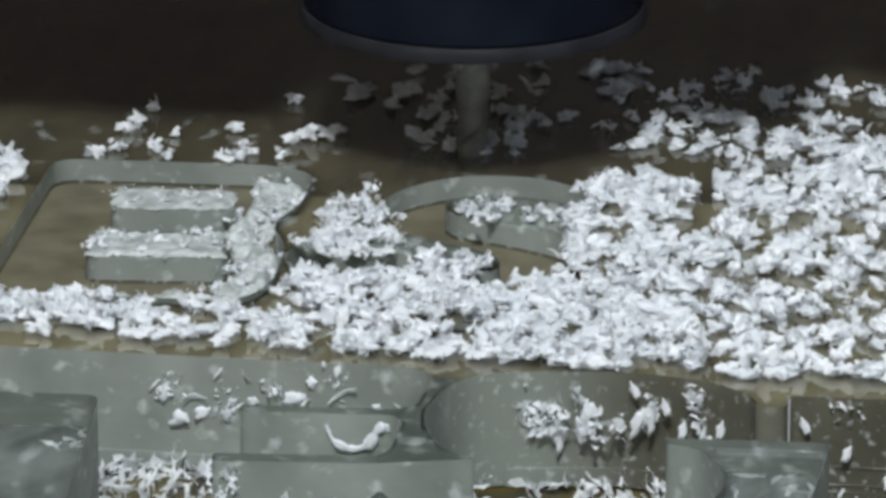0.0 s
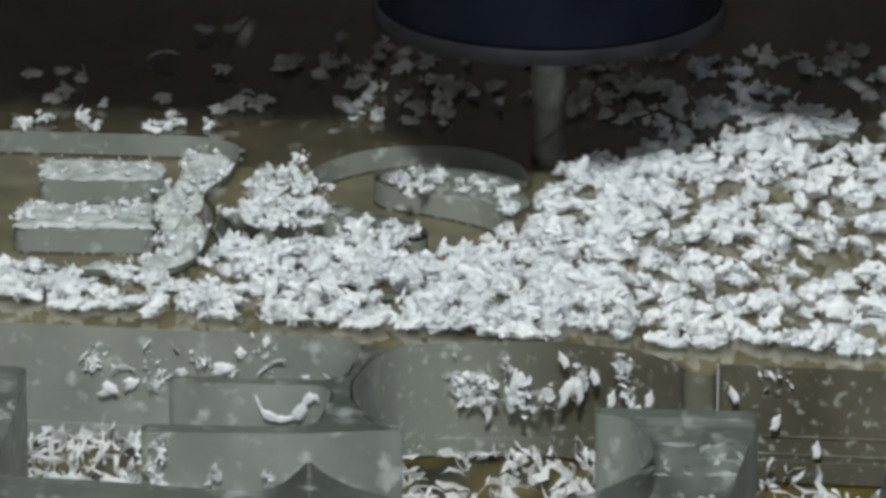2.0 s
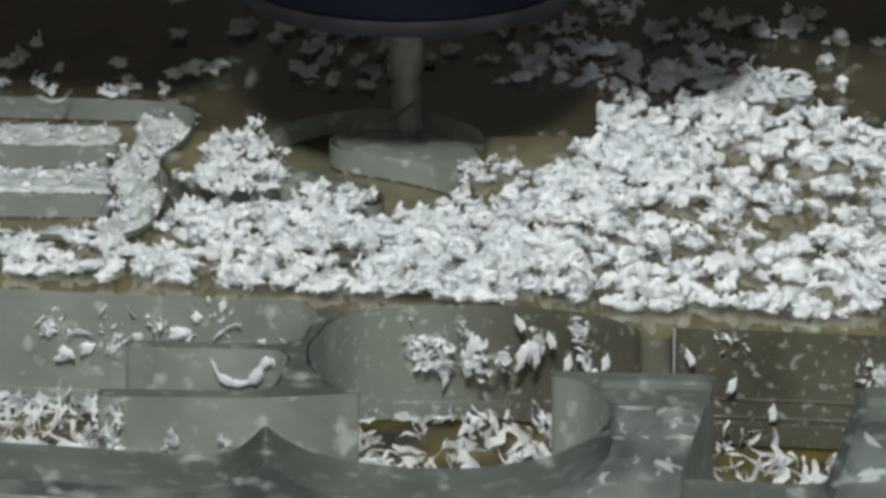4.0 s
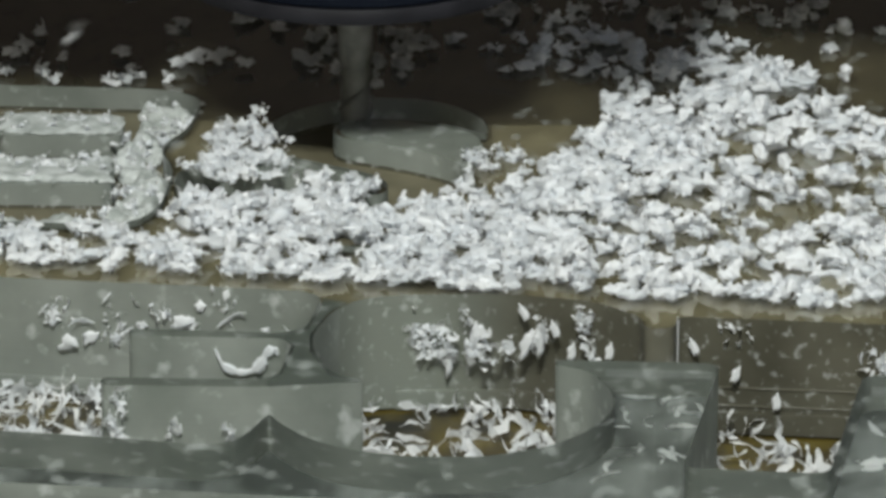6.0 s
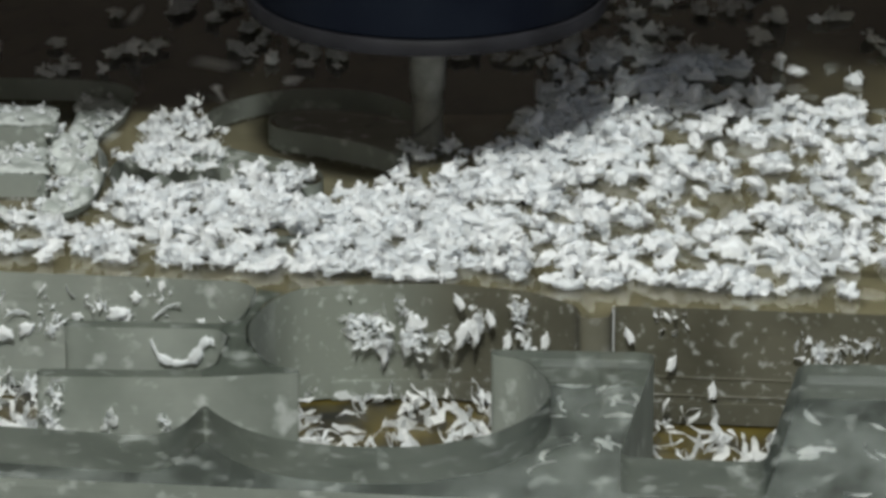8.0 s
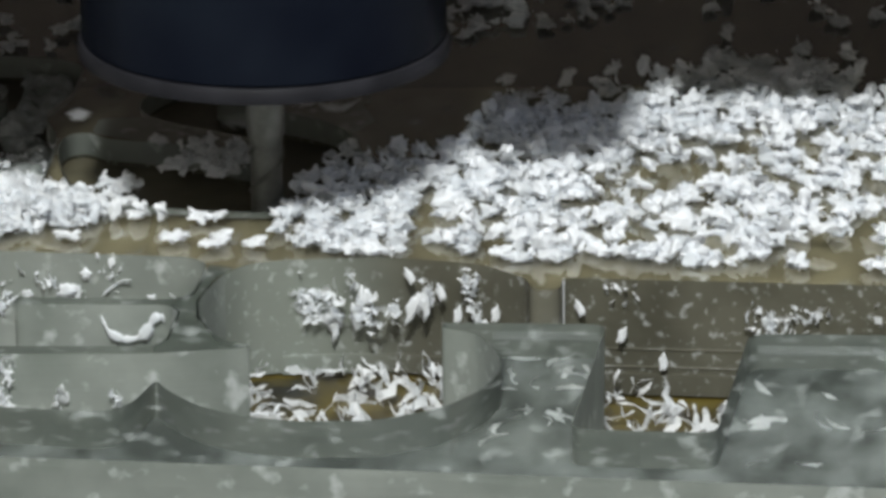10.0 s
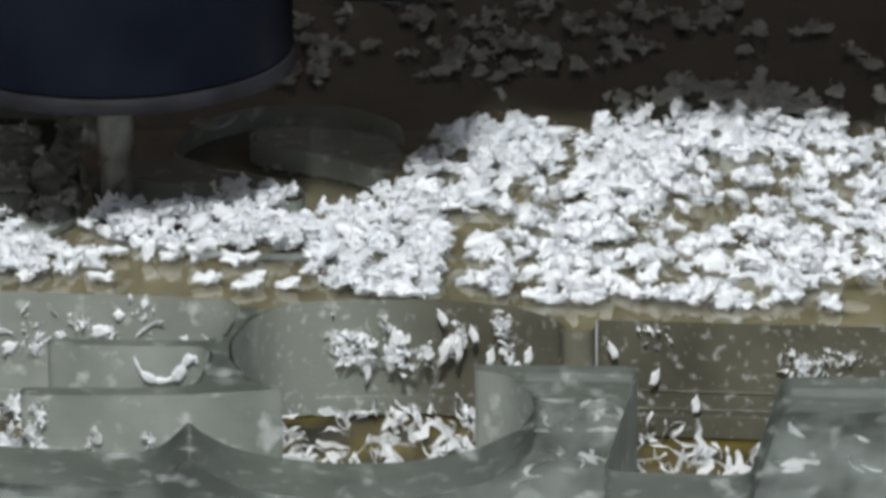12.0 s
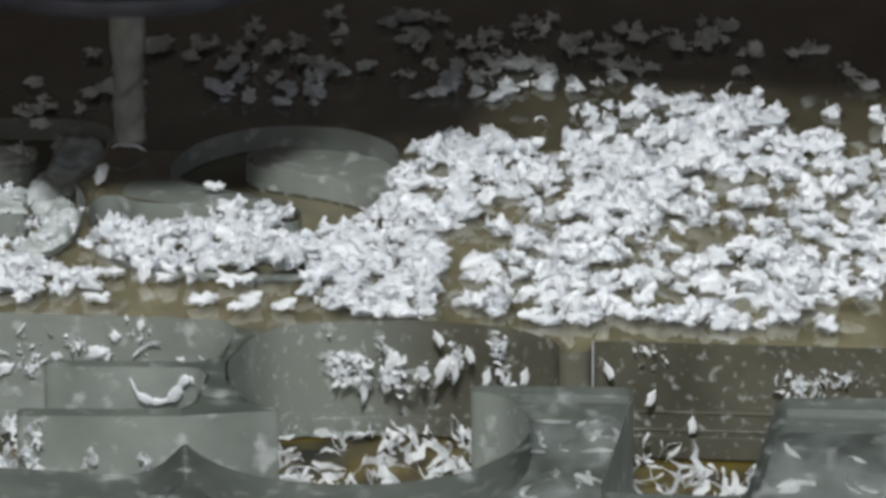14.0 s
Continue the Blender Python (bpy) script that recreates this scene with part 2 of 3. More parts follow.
TONGUE_LOW = [(-56.0, 50.0), (-47.8, 51.4), (-43.4, 48.0), (-34.3, 43.7), (-28.0, 40.4), (-25.0, 36.0), (-25.2, 32.0), (-28.4, 31.8), (-33.2, 34.8), (-39.6, 37.8), (-46.9, 38.6), (-56.0, 41.9)]
NECK = [(-24.6, -22.0), (-24.4, -28.0), (-24.5, -36.0), (-26.5, -39.2), (-27.4, -41.2), (-25.2, -44.5), (-24.9, -57.0), (-26.6, -60.6),
        (-26.0, -63.2), (-20.6, -61.6), (-11.5, -59.0), (-17.6, -56.4), (-22.4, -46.5), (-23.8, -38.8), (-22.6, -28.0), (-20.5, -23.0)]
B_OUT = [(-110.8, 79.4), (-72.2, 82.2), (-64.0, 78.6), (-63.0, 60.9), (-66, 49.5), (-61.1, 39.2), (-59.3, 18.3), (-62.7, 8.6), (-107.0, 5.7)]
B_UPPER = [(-96.8, 64.4), (-75.4, 66.4), (-73.2, 55.0), (-94.6, 52.4)]
B_LOWER = [(-95.0, 40.2), (-72.0, 42.2), (-69.2, 29.0), (-93.0, 26.2)]
# one through-cut runs round the letters that were taken out
CUT_OUT = [(-123.8, -21.3), (-28.5, -19.0), (-25.0, -21.5), (-24.8, -27.5), (-24.9, -35.4), (-27.5, -39.0), (-52.1, -41.0), (-51.5, -44.1), (-27.8, -41.6),
           (-25.6, -44.3), (-25.2, -57.3), (-27.0, -60.4), (-51.7, -63.3), (-51.2, -66.8), (-26.3, -63.6), (-20.6, -61.9), (-10.6, -58.9),
           (-17.2, -56.1), (-22.0, -46.5), (-23.4, -38.8), (-22.2, -27.9), (-18.9, -21.2), (-12.1, -18.3), (3.8, -15.3), (18.5, -16.9), (26.5, -23.3),
           (27.3, -28.5), (32.1, -27.2), (31.4, -21.7), (102.3, -18.5), (103.5, -40.4), (63.2, -43.9), (62.3, -86.9), (40.7, -87.9), (41.0, -42.2),
           (15.8, -44.6), (15.9, -46.9), (21.6, -48.6), (26.3, -57.4), (27.6, -64.4), (25.8, -73.0), (20.8, -81.5), (11.5, -88.0), (-0.5, -89.7), (-9.4, -88.2), (-15.8, -84.6),
           (-20.8, -79.3), (-23.4, -75.2), (-24.0, -77.3), (-25.0, -83.6), (-27.0, -87.9)]
CUT_OUT += [(-30.5, -89.6), (-53.4, -88.5), (-68.9, -88.8), (-74.8, -40.5), (-117.7, -43.7)]


def acrylic_sheet():
    sheet = tagged(new("acrylic_sheet"), "thick clear acrylic sheet with milled letters and frosted cut edges", "acrylic sheet")
    edge = [(-320, -115.5), (320, -101), (320, 420), (-320, 420)]
    letter_s, letter_b = closed(S_EDGE), rounded(B_OUT, 5)
    islands = [rounded(B_UPPER, 3), rounded(B_LOWER, 3)]
    holes = [rounded(CUT_OUT, 3)]
    top = part("clear_face", filled([edge, letter_s, letter_b, *islands, *holes]), CLEAR, sheet, "glossy clear top face")
    top.visible_shadow = False
    part("cut_edge", walls([edge], 0, -THICK), FROST, sheet, "frosted sawn outer edge")

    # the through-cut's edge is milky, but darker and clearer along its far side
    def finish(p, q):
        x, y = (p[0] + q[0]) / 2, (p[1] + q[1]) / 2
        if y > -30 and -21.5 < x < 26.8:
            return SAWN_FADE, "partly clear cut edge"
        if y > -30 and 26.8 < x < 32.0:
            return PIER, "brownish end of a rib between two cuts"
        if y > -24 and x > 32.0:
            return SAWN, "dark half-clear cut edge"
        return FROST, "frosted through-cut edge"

    ring = holes[0] + holes[0][:1]
    run = ring[:1]
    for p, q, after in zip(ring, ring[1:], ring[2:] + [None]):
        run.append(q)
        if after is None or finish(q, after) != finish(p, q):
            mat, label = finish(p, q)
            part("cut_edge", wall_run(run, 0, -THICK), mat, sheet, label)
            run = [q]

    def strip(line, proud, top, bottom, mat, name, label):
        face = [(x, y - proud) for x, y in line] + [(x, y - 0.02) for x, y in line[::-1]]
        bm = walls([face], top, bottom)
        lid = at_height(filled([face]), top)
        mesh = bpy.data.meshes.new("lid")
        lid.to_mesh(mesh)
        lid.free()
        bm.from_mesh(mesh)
        bpy.data.meshes.remove(mesh)
        part(name, bm, mat, sheet, label)

    slot = [(33.6, -21.6), (102, -18.5)]
    bay = [(-13.5, -18.95), (-9, -17.7), (3.8, -15.5), (12, -16.3), (16.5, -16.95), (20, -18.7), (23.5, -21.5), (26.0, -23.7)]
    for line in (-11.4, -14.4):
        strip(slot, 0.2, line, line - 0.25, PIER, "edge_line", "thin pale line on a cut edge")
    # pale lines on the back of the near blocks, seen through them
    for line, thick in ((-4.6, 0.7), (-6.2, 0.4), (-7.4, 1.1)):
        strip([(23.5, -44.0), (40.2, -42.5)], 0.4, line, line - thick, PALE, "edge_line", "pale line on a cut edge")
        strip([(64.5, -44.2), (101, -41.0)], 0.4, line - 1.5, line - 1.5 - thick * 1.6, PALE, "edge_line", "pale line on a cut edge")
    # thin white chamfer strip paints in the glint along the corner
    part("corner_glint", box(0.0317, 0.03205, -0.0228, -0.0216, -0.0078, -0.0002, 0.0001), CHIP, sheet, "white strip that paints the glint of an upright corner")
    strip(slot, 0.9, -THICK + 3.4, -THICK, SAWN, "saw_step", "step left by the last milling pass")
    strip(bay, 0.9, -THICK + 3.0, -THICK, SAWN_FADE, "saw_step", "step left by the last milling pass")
    strip([(-110, -21.0), (-29, -19.1)], 0.8, -THICK + 2.6, -THICK, FROST, "saw_step", "step left by the last milling pass")
    for outline, label in ((letter_s, "frosted wall of a milled letter"), (letter_b, "frosted wall of a milled letter"),
                           *((island, "frosted wall of a letter's inner island") for island in islands)):
        part("pocket_wall", walls([outline], 0, 0.6 - DEEP), FROST, sheet, label)
        # dark strip of colour stands in for the dim reflection at the wall's foot
        part("edge_line", walls([outline], 0.6 - DEEP, -DEEP), SAWN, sheet, "dark line at the foot of a milled wall")
    part("pocket_floor", at_height(filled([letter_s]), -DEEP), POCKET, sheet, "brownish milled floor of a letter")
    part("pocket_floor", at_height(filled([letter_b]), -DEEP), POCKET, sheet, "brownish milled floor of a letter")
    # added milky layers paint in the frosted walls refracted through the clear top
    for tongue in (TONGUE_UP, TONGUE_LOW):
        part("inner_haze", at_height(filled([rounded(tongue, 2)]), -0.9), FROST, sheet, "milky layer that paints refracted walls inside the letter's tongue")
    # added grey layer paints in the light scattered inside the rib
    part("inner_haze", at_height(filled([NECK]), -0.5), RIB, sheet, "grey layer added inside a thin rib")
    for island in islands:
        part("inner_haze", at_height(filled([island]), -0.9), FROST, sheet, "milky layer that paints refracted walls inside the letter's island")
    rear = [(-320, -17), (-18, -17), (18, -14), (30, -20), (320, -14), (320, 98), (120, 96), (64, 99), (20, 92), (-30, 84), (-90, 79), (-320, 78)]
    # behind this line the film gets a darker tone
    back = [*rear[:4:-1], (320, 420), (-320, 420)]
    front = [(-320, -115.5), (320, -101), *rear[4::-1]]
    part("backing", at_height(filled([rear]), -THICK + 0.05), BOARD, sheet, "brown protective film under the sheet")
    part("backing", at_height(filled([back]), -THICK + 0.05), DARKBOARD, sheet, "darker film under the back of the sheet")
    part("backing", at_height(filled([front, *holes]), -THICK + 0.1), FILM, sheet, "grey film under the cut front")


def machine_bed():
    tagged(part("machine_bed", box(-0.34, 0.34, -0.20, 0.44, -0.05, -0.0194, 0.002), BED), "golden-brown worn waste board under the sheet", "machine bed")
    tagged(part("front_plate", box(-0.34, 0.34, -0.30, -0.1175, -0.05, -0.003, 0.001), TABLE), "plain grey plate along the front of the sheet", "plate")
    tagged(part("machine_stand", box(-0.40, 0.40, -0.34, 0.50, -0.90, -0.052, 0.01), TABLE), "grey steel frame of the machine", "machine frame")


# ---- chips ----
def ribbons(centres, sizes, rng, width=0.4, curl=2.2, flat=0.0, blunt=False):
    """Verts and faces of curled, twisted shavings, one round each centre (metres, sizes in metres)."""
    n, seg = len(centres), 5
    t = np.linspace(-0.5, 0.5, seg + 1)
    bend = rng.uniform(0.4, curl, n) * rng.choice((-1, 1), n)
    ang = bend[:, None] * t[None, :] * 2
    px = np.sin(ang) / bend[:, None] / 2 * 1.6
    pz = (1 - np.cos(ang)) / bend[:, None] / 2 * 1.6
    taper = (1 - (np.abs(t) * 2) ** 1.7) * 0.55 + 0.03
    if blunt:
        taper = 0.5 - 0.32 * (np.abs(t) * 2) ** 5
    twist = rng.uniform(-1.4, 1.4, n)[:, None] * t[None, :]
    wid = rng.uniform(0.5, 1.3, n)[:, None] * width * taper[None, :]
    jag = rng.uniform(0.15, 1.8, (n, seg + 1, 2))
    a = np.stack((px, np.cos(twist) * wid * jag[:, :, 0], pz + np.sin(twist) * wid), -1)
    b = np.stack((px, -np.cos(twist) * wid * jag[:, :, 1], pz - np.sin(twist) * wid), -1)
    v = np.stack((a, b), 2).reshape(n, -1, 3)
    q = rng.normal(size=(n, 4))
    q[:, 1:3] *= 1 - flat
    q /= np.linalg.norm(q, axis=1)[:, None]
    w, x, y, z = q.T
    rot = np.stack((1 - 2 * (y * y + z * z), 2 * (x * y - z * w), 2 * (x * z + y * w), 2 * (x * y + z * w), 1 - 2 * (x * x + z * z),
                    2 * (y * z - x * w), 2 * (x * z - y * w), 2 * (y * z + x * w), 1 - 2 * (x * x + y * y)), -1).reshape(n, 3, 3)
    v = np.einsum("nij,nkj->nki", rot, v) * np.asarray(sizes)[:, None, None] + np.asarray(centres)[:, None, :]
    base = (np.arange(n) * (seg + 1) * 2)[:, None, None]
    quad = np.array([[2 * k, 2 * k + 1, 2 * k + 3, 2 * k + 2] for k in range(seg)])[None]
    return v.reshape(-1, 3), (base + quad).reshape(-1, 4)


def crumbs(centres, sizes, rng):
    """Verts and faces of small lobed lumps of matted chips, one at each centre (metres)."""
    ball = bmesh.new()
    bmesh.ops.create_icosphere(ball, subdivisions=3, radius=0.5)
    ball.verts.index_update()
    shape = np.array([v.co[:] for v in ball.verts])
    tris = np.array([[v.index for v in f.verts] for f in ball.faces])
    ball.free()
    n, m = len(centres), len(shape)
    turn = rng.uniform(0, 6.283, n)
    swell = np.full((n, m), 0.85)
    for power, pitch in ((0.34, 5.0), (0.30, 9.0), (0.18, 15.0), (0.08, 24.0)):
        wave = rng.normal(0, pitch, (n, 3))
        swell += power * np.sin(wave @ shape.T + rng.uniform(0, 6.283, (n, 1)))
    for _ in range(6):
        way = rng.normal(0, 1, (n, 3))
        way /= np.linalg.norm(way, axis=1)[:, None]
        swell += rng.uniform(0.3, 1.3, (n, 1)) * np.exp((2 * (way @ shape.T) - 1) / rng.uniform(0.05, 0.12, (n, 1)))
    stretch = rng.uniform(0.65, 1.35, (n, 1, 3)) * np.array((1.1, 1.1, 0.7))
    v = shape[None] * stretch * np.clip(swell, 0.25, None)[:, :, None] + rng.normal(0, 0.008, (n, m, 3))
    c, s = np.cos(turn)[:, None], np.sin(turn)[:, None]
    v = np.stack((v[:, :, 0] * c - v[:, :, 1] * s, v[:, :, 0] * s + v[:, :, 1] * c, v[:, :, 2]), -1)
    v = v * np.asarray(sizes)[:, None, None] + np.asarray(centres)[:, None, :]
    return v.reshape(-1, 3), (tris[None] + (np.arange(n) * m)[:, None, None]).reshape(-1, 3)


def inside(x, y, loop):
    hit = np.zeros(len(x), bool)
    for i, (x1, y1) in enumerate(loop):
        x0, y0 = loop[i - 1]
        crosses = (y0 > y) != (y1 > y)
        hit ^= crosses & (x < (x1 - x0) * (y - y0) / ((y1 - y0) or 1e-9) + x0)
    return hit


def chip_object(name, v, f, label, kind="stuff", soft=True):
    mesh = bpy.data.meshes.new(name)
    mesh.from_pydata(v.tolist(), [], f if isinstance(f, list) else f.tolist())
    mesh.materials.append(CHIP)
    if soft:
        mesh.shade_smooth()
    ob = new(name, mesh)
    return tagged(ob, label, "chips", kind=kind)


def chip_heap(name, loop, per_cm2, height, seed, label, size=(1.5, 3.7), gap=0.45, origin=(0, 0), floor=0.0, each=3, fray=1.0):
    """Clumps of shavings strewn inside an outline (mm), with bare gaps where a slow noise is low."""
    rng = np.random.default_rng(seed)
    xs, ys = [p[0] for p in loop], [p[1] for p in loop]
    count = int(per_cm2 * (max(xs) - min(xs)) * (max(ys) - min(ys)) / 100)
    x, y = rng.uniform(min(xs), max(xs), count), rng.uniform(min(ys), max(ys), count)
    keep = inside(x + rng.normal(0, 1.5 * fray, count), y + rng.normal(0, 2.0 * fray, count), loop)
    field = np.array([noise.noise(Vector((a / 4.0, b / 7.0, seed))) + 0.45 * noise.noise(Vector((a / 13.0, b / 17.0, seed + 9))) for a, b in zip(x, y)])
    keep &= field > gap - 0.6 + rng.normal(0, 0.05, count)
    x, y, field = x[keep], y[keep], field[keep]
    z = np.clip(0.5 + (field + 0.35 - gap) * height, 0.3, None) * rng.uniform(0.2, 1.0, len(x))
    core = np.stack((x - origin[0], y - origin[1], z + floor + 0.5), -1) / 1000
    v0, f0 = crumbs(core, rng.uniform(size[0] * 0.65, size[1] * 0.72, len(x)) / 1000, rng)
    cx, cy, cz = (np.repeat(q, each) for q in (x, y, z))
    n = len(cx)
    c = np.stack((cx + rng.normal(0, 0.85, n) - origin[0], cy + rng.normal(0, 0.85, n) - origin[1], cz + rng.uniform(0.0, 1.1, n) + 0.3 + floor), -1) / 1000
    v1, f1 = ribbons(c, rng.uniform(size[0] * 0.55, size[1] * 0.72, n) / 1000, rng, 0.62, 2.4, 0.3)
    v = np.concatenate((v0, v1))
    v[:, 2] = np.maximum(v[:, 2], (floor + 0.05) / 1000)
    f = f0.tolist() + (f1 + len(v0)).tolist()
    ob = chip_object(name, v, f, label)
    ob.location = (origin[0] / 1000, origin[1] / 1000, 0)
    return ob


def loose_flakes(name, loop, count, z, seed, label, size=(2.0, 4.6)):
    """Longer single shavings strewn inside an outline (mm) at height z."""
    rng = np.random.default_rng(seed)
    xs, ys = [p[0] for p in loop], [p[1] for p in loop]
    x, y = rng.uniform(min(xs), max(xs), count * 4), rng.uniform(min(ys), max(ys), count * 4)
    keep = np.flatnonzero(inside(x, y, loop))[:count]
    c = np.stack((x[keep], y[keep], z + rng.uniform(0.5, 2.6, len(keep))), -1) / 1000
    v, f = ribbons(c, rng.uniform(*size, len(keep)) / 1000, rng, 0.30, 1.1, 0.25, True)
    v += rng.normal(0, 0.00014, v.shape)
    v[:, 2] = np.maximum(v[:, 2], (z + 0.1) / 1000)
    return chip_object(name, v, f, label, soft=False)


def wall_dust(name, start, end, count, seed, label):
    """Shavings that cling to an upright cut edge from start to end (mm)."""
    rng = np.random.default_rng(seed)
    knots = max(3, count // 16)
    which = rng.integers(0, knots, count)
    f = np.clip(rng.uniform(0, 1, knots)[which] + rng.normal(0, 0.025, count), 0, 1)
    depth = np.clip(rng.uniform(2, 9, knots)[which] + rng.normal(0, 1.3, count), 0.3, 14)
    x, y = (start[i] + (end[i] - start[i]) * f for i in (0, 1))
    c = np.stack((x, y - 0.3, -depth), -1) / 1000
    v, faces = ribbons(c, rng.choice((0.5, 0.8, 1.1, 1.8), count) / 1000, rng, 0.6, 1.3)
    return chip_object(name, v, faces, label)


def matted_layer(loop, floor, height, seed, label, step=0.4):
    """A low, uneven layer of fine dust and matted chips inside an outline (mm), thin at its ragged rim."""
    xs, ys = [p[0] for p in loop], [p[1] for p in loop]
    gx, gy = np.meshgrid(np.arange(min(xs) - 1, max(xs) + 1, step), np.arange(min(ys) - 1, max(ys) + 1, step))
    rows, cols = gx.shape
    x, y = gx.ravel(), gy.ravel()
    edge = np.full(len(x), 9.0)
    for i, (x1, y1) in enumerate(loop):
        x0, y0 = loop[i - 1]
        dx, dy = x1 - x0, y1 - y0
        f = np.clip(((x - x0) * dx + (y - y0) * dy) / (dx * dx + dy * dy), 0, 1)
        edge = np.minimum(edge, np.hypot(x - x0 - f * dx, y - y0 - f * dy))
    edge = np.where(inside(x, y, loop), edge, -edge)
    rough = np.array([noise.fractal(Vector((a / 3.2, b / 3.2, seed)), 1.0, 2.0, 4) for a, b in zip(x, y)])
    lift = edge * 0.9 + rough * 1.1
    z = floor + height * np.clip(lift / 1.8, 0, 1) * (0.62 + 0.42 * rough)
    v = np.stack((x, y, z), -1) / 1000
    cell = np.arange(rows * cols).reshape(rows, cols)
    quads = np.stack((cell[:-1, :-1], cell[:-1, 1:], cell[1:, 1:], cell[1:, :-1]), -1).reshape(-1, 4)
    quads = quads[(lift[quads] > 0.05).all(1)]
    used, index = np.unique(quads, return_inverse=True)
    ob = chip_object("matted_chips", v[used], index.reshape(-1, 4), label)
    ob.data.materials[0] = MATTED


# ---- spindle ----
def spindle():
    ob = tagged(new("router_spindle"), "blue-black router spindle with a slim steel cutter", "spindle")
    part("housing", lathe([(4, 33), (23, 33), (25, 32.4), (28.6, 32.4), (29.5, 33.2), (29.7, 35), (29.7, 190), (20, 192)]), NAVY, ob, "smooth blue-black cylindrical housing")
    part("rim", lathe([(26, 30.8), (29.3, 30.0), (30.3, 30.3), (30.5, 31.6), (30.0, 32.8), (26, 32.9)]), BLACK, ob, "dark shiny lower rim")
    part("collet_nut", lathe([(5, 30.5), (8, 30.5), (9, 31.5), (9, 36), (5, 37)], 6), BLACK, ob, "black collet nut")
    cutter = part("cutter", lathe([(0.6, -0.2), (2.6, 0), (2.6, 14), (3.1, 16), (3.1, 31), (2.5, 32)], 24), STEEL, ob, "grey carbide cutter shank")
    flute = bmesh.new()
    for turn in (0, math.pi):
        rows = []
        for k in range(25):
            a = turn + k * 0.3
            rows.append([flute.verts.new((r * math.cos(a + d) / 1000, r * math.sin(a + d) / 1000, k * 0.6 / 1000)) for r, d in ((2.5, 0.0), (3.05, 0.25), (2.5, 0.7))])
        for a, b in zip(rows, rows[1:]):
            for k in range(2):
                flute.faces.new((a[k], a[k + 1], b[k + 1], b[k])).smooth = True
    part("flute", flute, STEEL, cutter, "bright spiral cutting edge")
    # unseen blocks for the gantry, placed to throw its shade over the sheet
    part("shade_block", box(-0.30, -0.031, -0.024, 0.10, 0.0455, 0.30, 0.004), BLACK, ob, "unseen black gantry block, added for its shadow")
    part("shade_block", box(0.059, 0.30, 0.020, 0.12, 0.0455, 0.30, 0.004), BLACK, ob, "unseen black gantry block, added for its shadow")
    part("shade_plate", box(0.031, 0.058, -0.014, 0.11, 0.045, 0.30, 0.004), BLACK, ob, "unseen black gantry plate, added for its shadow")
    return ob


workshop()
acrylic_sheet()
machine_bed()
SPINDLE = spindle()

ON_SHEET = "white curly acrylic shavings heaped on the clear sheet"
chip_heap("chip_heap", [(11, -14), (8, 20), (7, 40), (8, 60), (20, 70), (36, 80), (48, 86), (59, 88), (96, 82), (140, 90), (150, -6), (73, -14), (31, -15)], 15, 1.9, 3, ON_SHEET, size=(1.4, 4.0), gap=0.65, each=4)
chip_heap("chip_heap", [(-12, -14), (-16, -1), (-17, 26), (-12, 36), (0, 37), (5, 4), (4, -15)], 24, 3.2, 5, "white curly acrylic shavings piled beside the milled letter", gap=0.44)
BACK = chip_heap("chip_pile", [(8, 60), (6, 84), (3, 98), (12, 110), (28, 115), (40, 100), (48, 86), (36, 80), (20, 70)], 16, 1.9, 34, "white shavings at the back of a heap", size=(1.4, 4.2), gap=0.56, origin=(24, 92), each=4)
SWEPT = chip_heap("chip_pile", [(-13, 36), (-17, 66), (-12, 88), (2, 80), (2, 62), (-1, 37)], 24, 2.6, 6, "white shavings that the cutter sweeps aside", gap=0.40, origin=(-8, 60))
LANE = chip_heap("chip_pile", [(4, -15), (5, 4), (0, 37), (3, 52), (8, 42), (9, 20), (12, -14)], 24, 3.0, 4, "white shavings between two heaps on the sheet", gap=0.48, origin=(6, 12))
LEFT_BLOB = chip_heap("chip_pile", [(-59, 38), (-58, 56), (-54, 62), (-50, 60), (-46, 48), (-41, 38), (-50, 31)], 46, 4.2, 7, "small pile of white shavings beside the milled letter", gap=0.32, origin=(-48, 45), size=(0.8, 2.3), each=5)
FRONT = chip_heap("chip_pile", [(-57, 6), (-58, 16), (-51, 24), (-37, 22), (-22, 21), (-16, 25), (-14, 6), (-36, 3)], 26, 3.4, 9, "white shavings pushed up along the milled letter", gap=0.36, origin=(-38, 8), each=5)
MARGIN = chip_heap("chip_pile", [(-56, -12), (-57, 2), (-36, 0), (-14, 2), (-12, -13), (-27, -14), (-41, -15)], 20, 2.6, 10, "white shavings strewn along the sheet's edge", gap=0.40, origin=(-36, -6))
TONGUE = chip_heap("chip_pile", [(-36, 57), (-37, 66), (-30, 69), (-18, 66), (-11, 52), (-12, 46), (-22, 57)], 20, 0.5, 11, "thin cover of white shavings inside the letter", size=(1.0, 2.0), gap=0.40, origin=(-22, 60))
chip_heap("chip_pile", [(-39, 20), (-39, 34), (-32, 36), (-25, 30), (-25, 20)], 26, 2.8, 12, "small heap of white shavings on the letter's lower tongue", gap=0.38, each=5)
chip_heap("chip_heap", [(-118, -8), (-112, 8), (-62, 6), (-52, -6), (-58, -12), (-98, -10)], 18, 2.0, 13, "white shavings strewn along the sheet's front edge", gap=0.44)
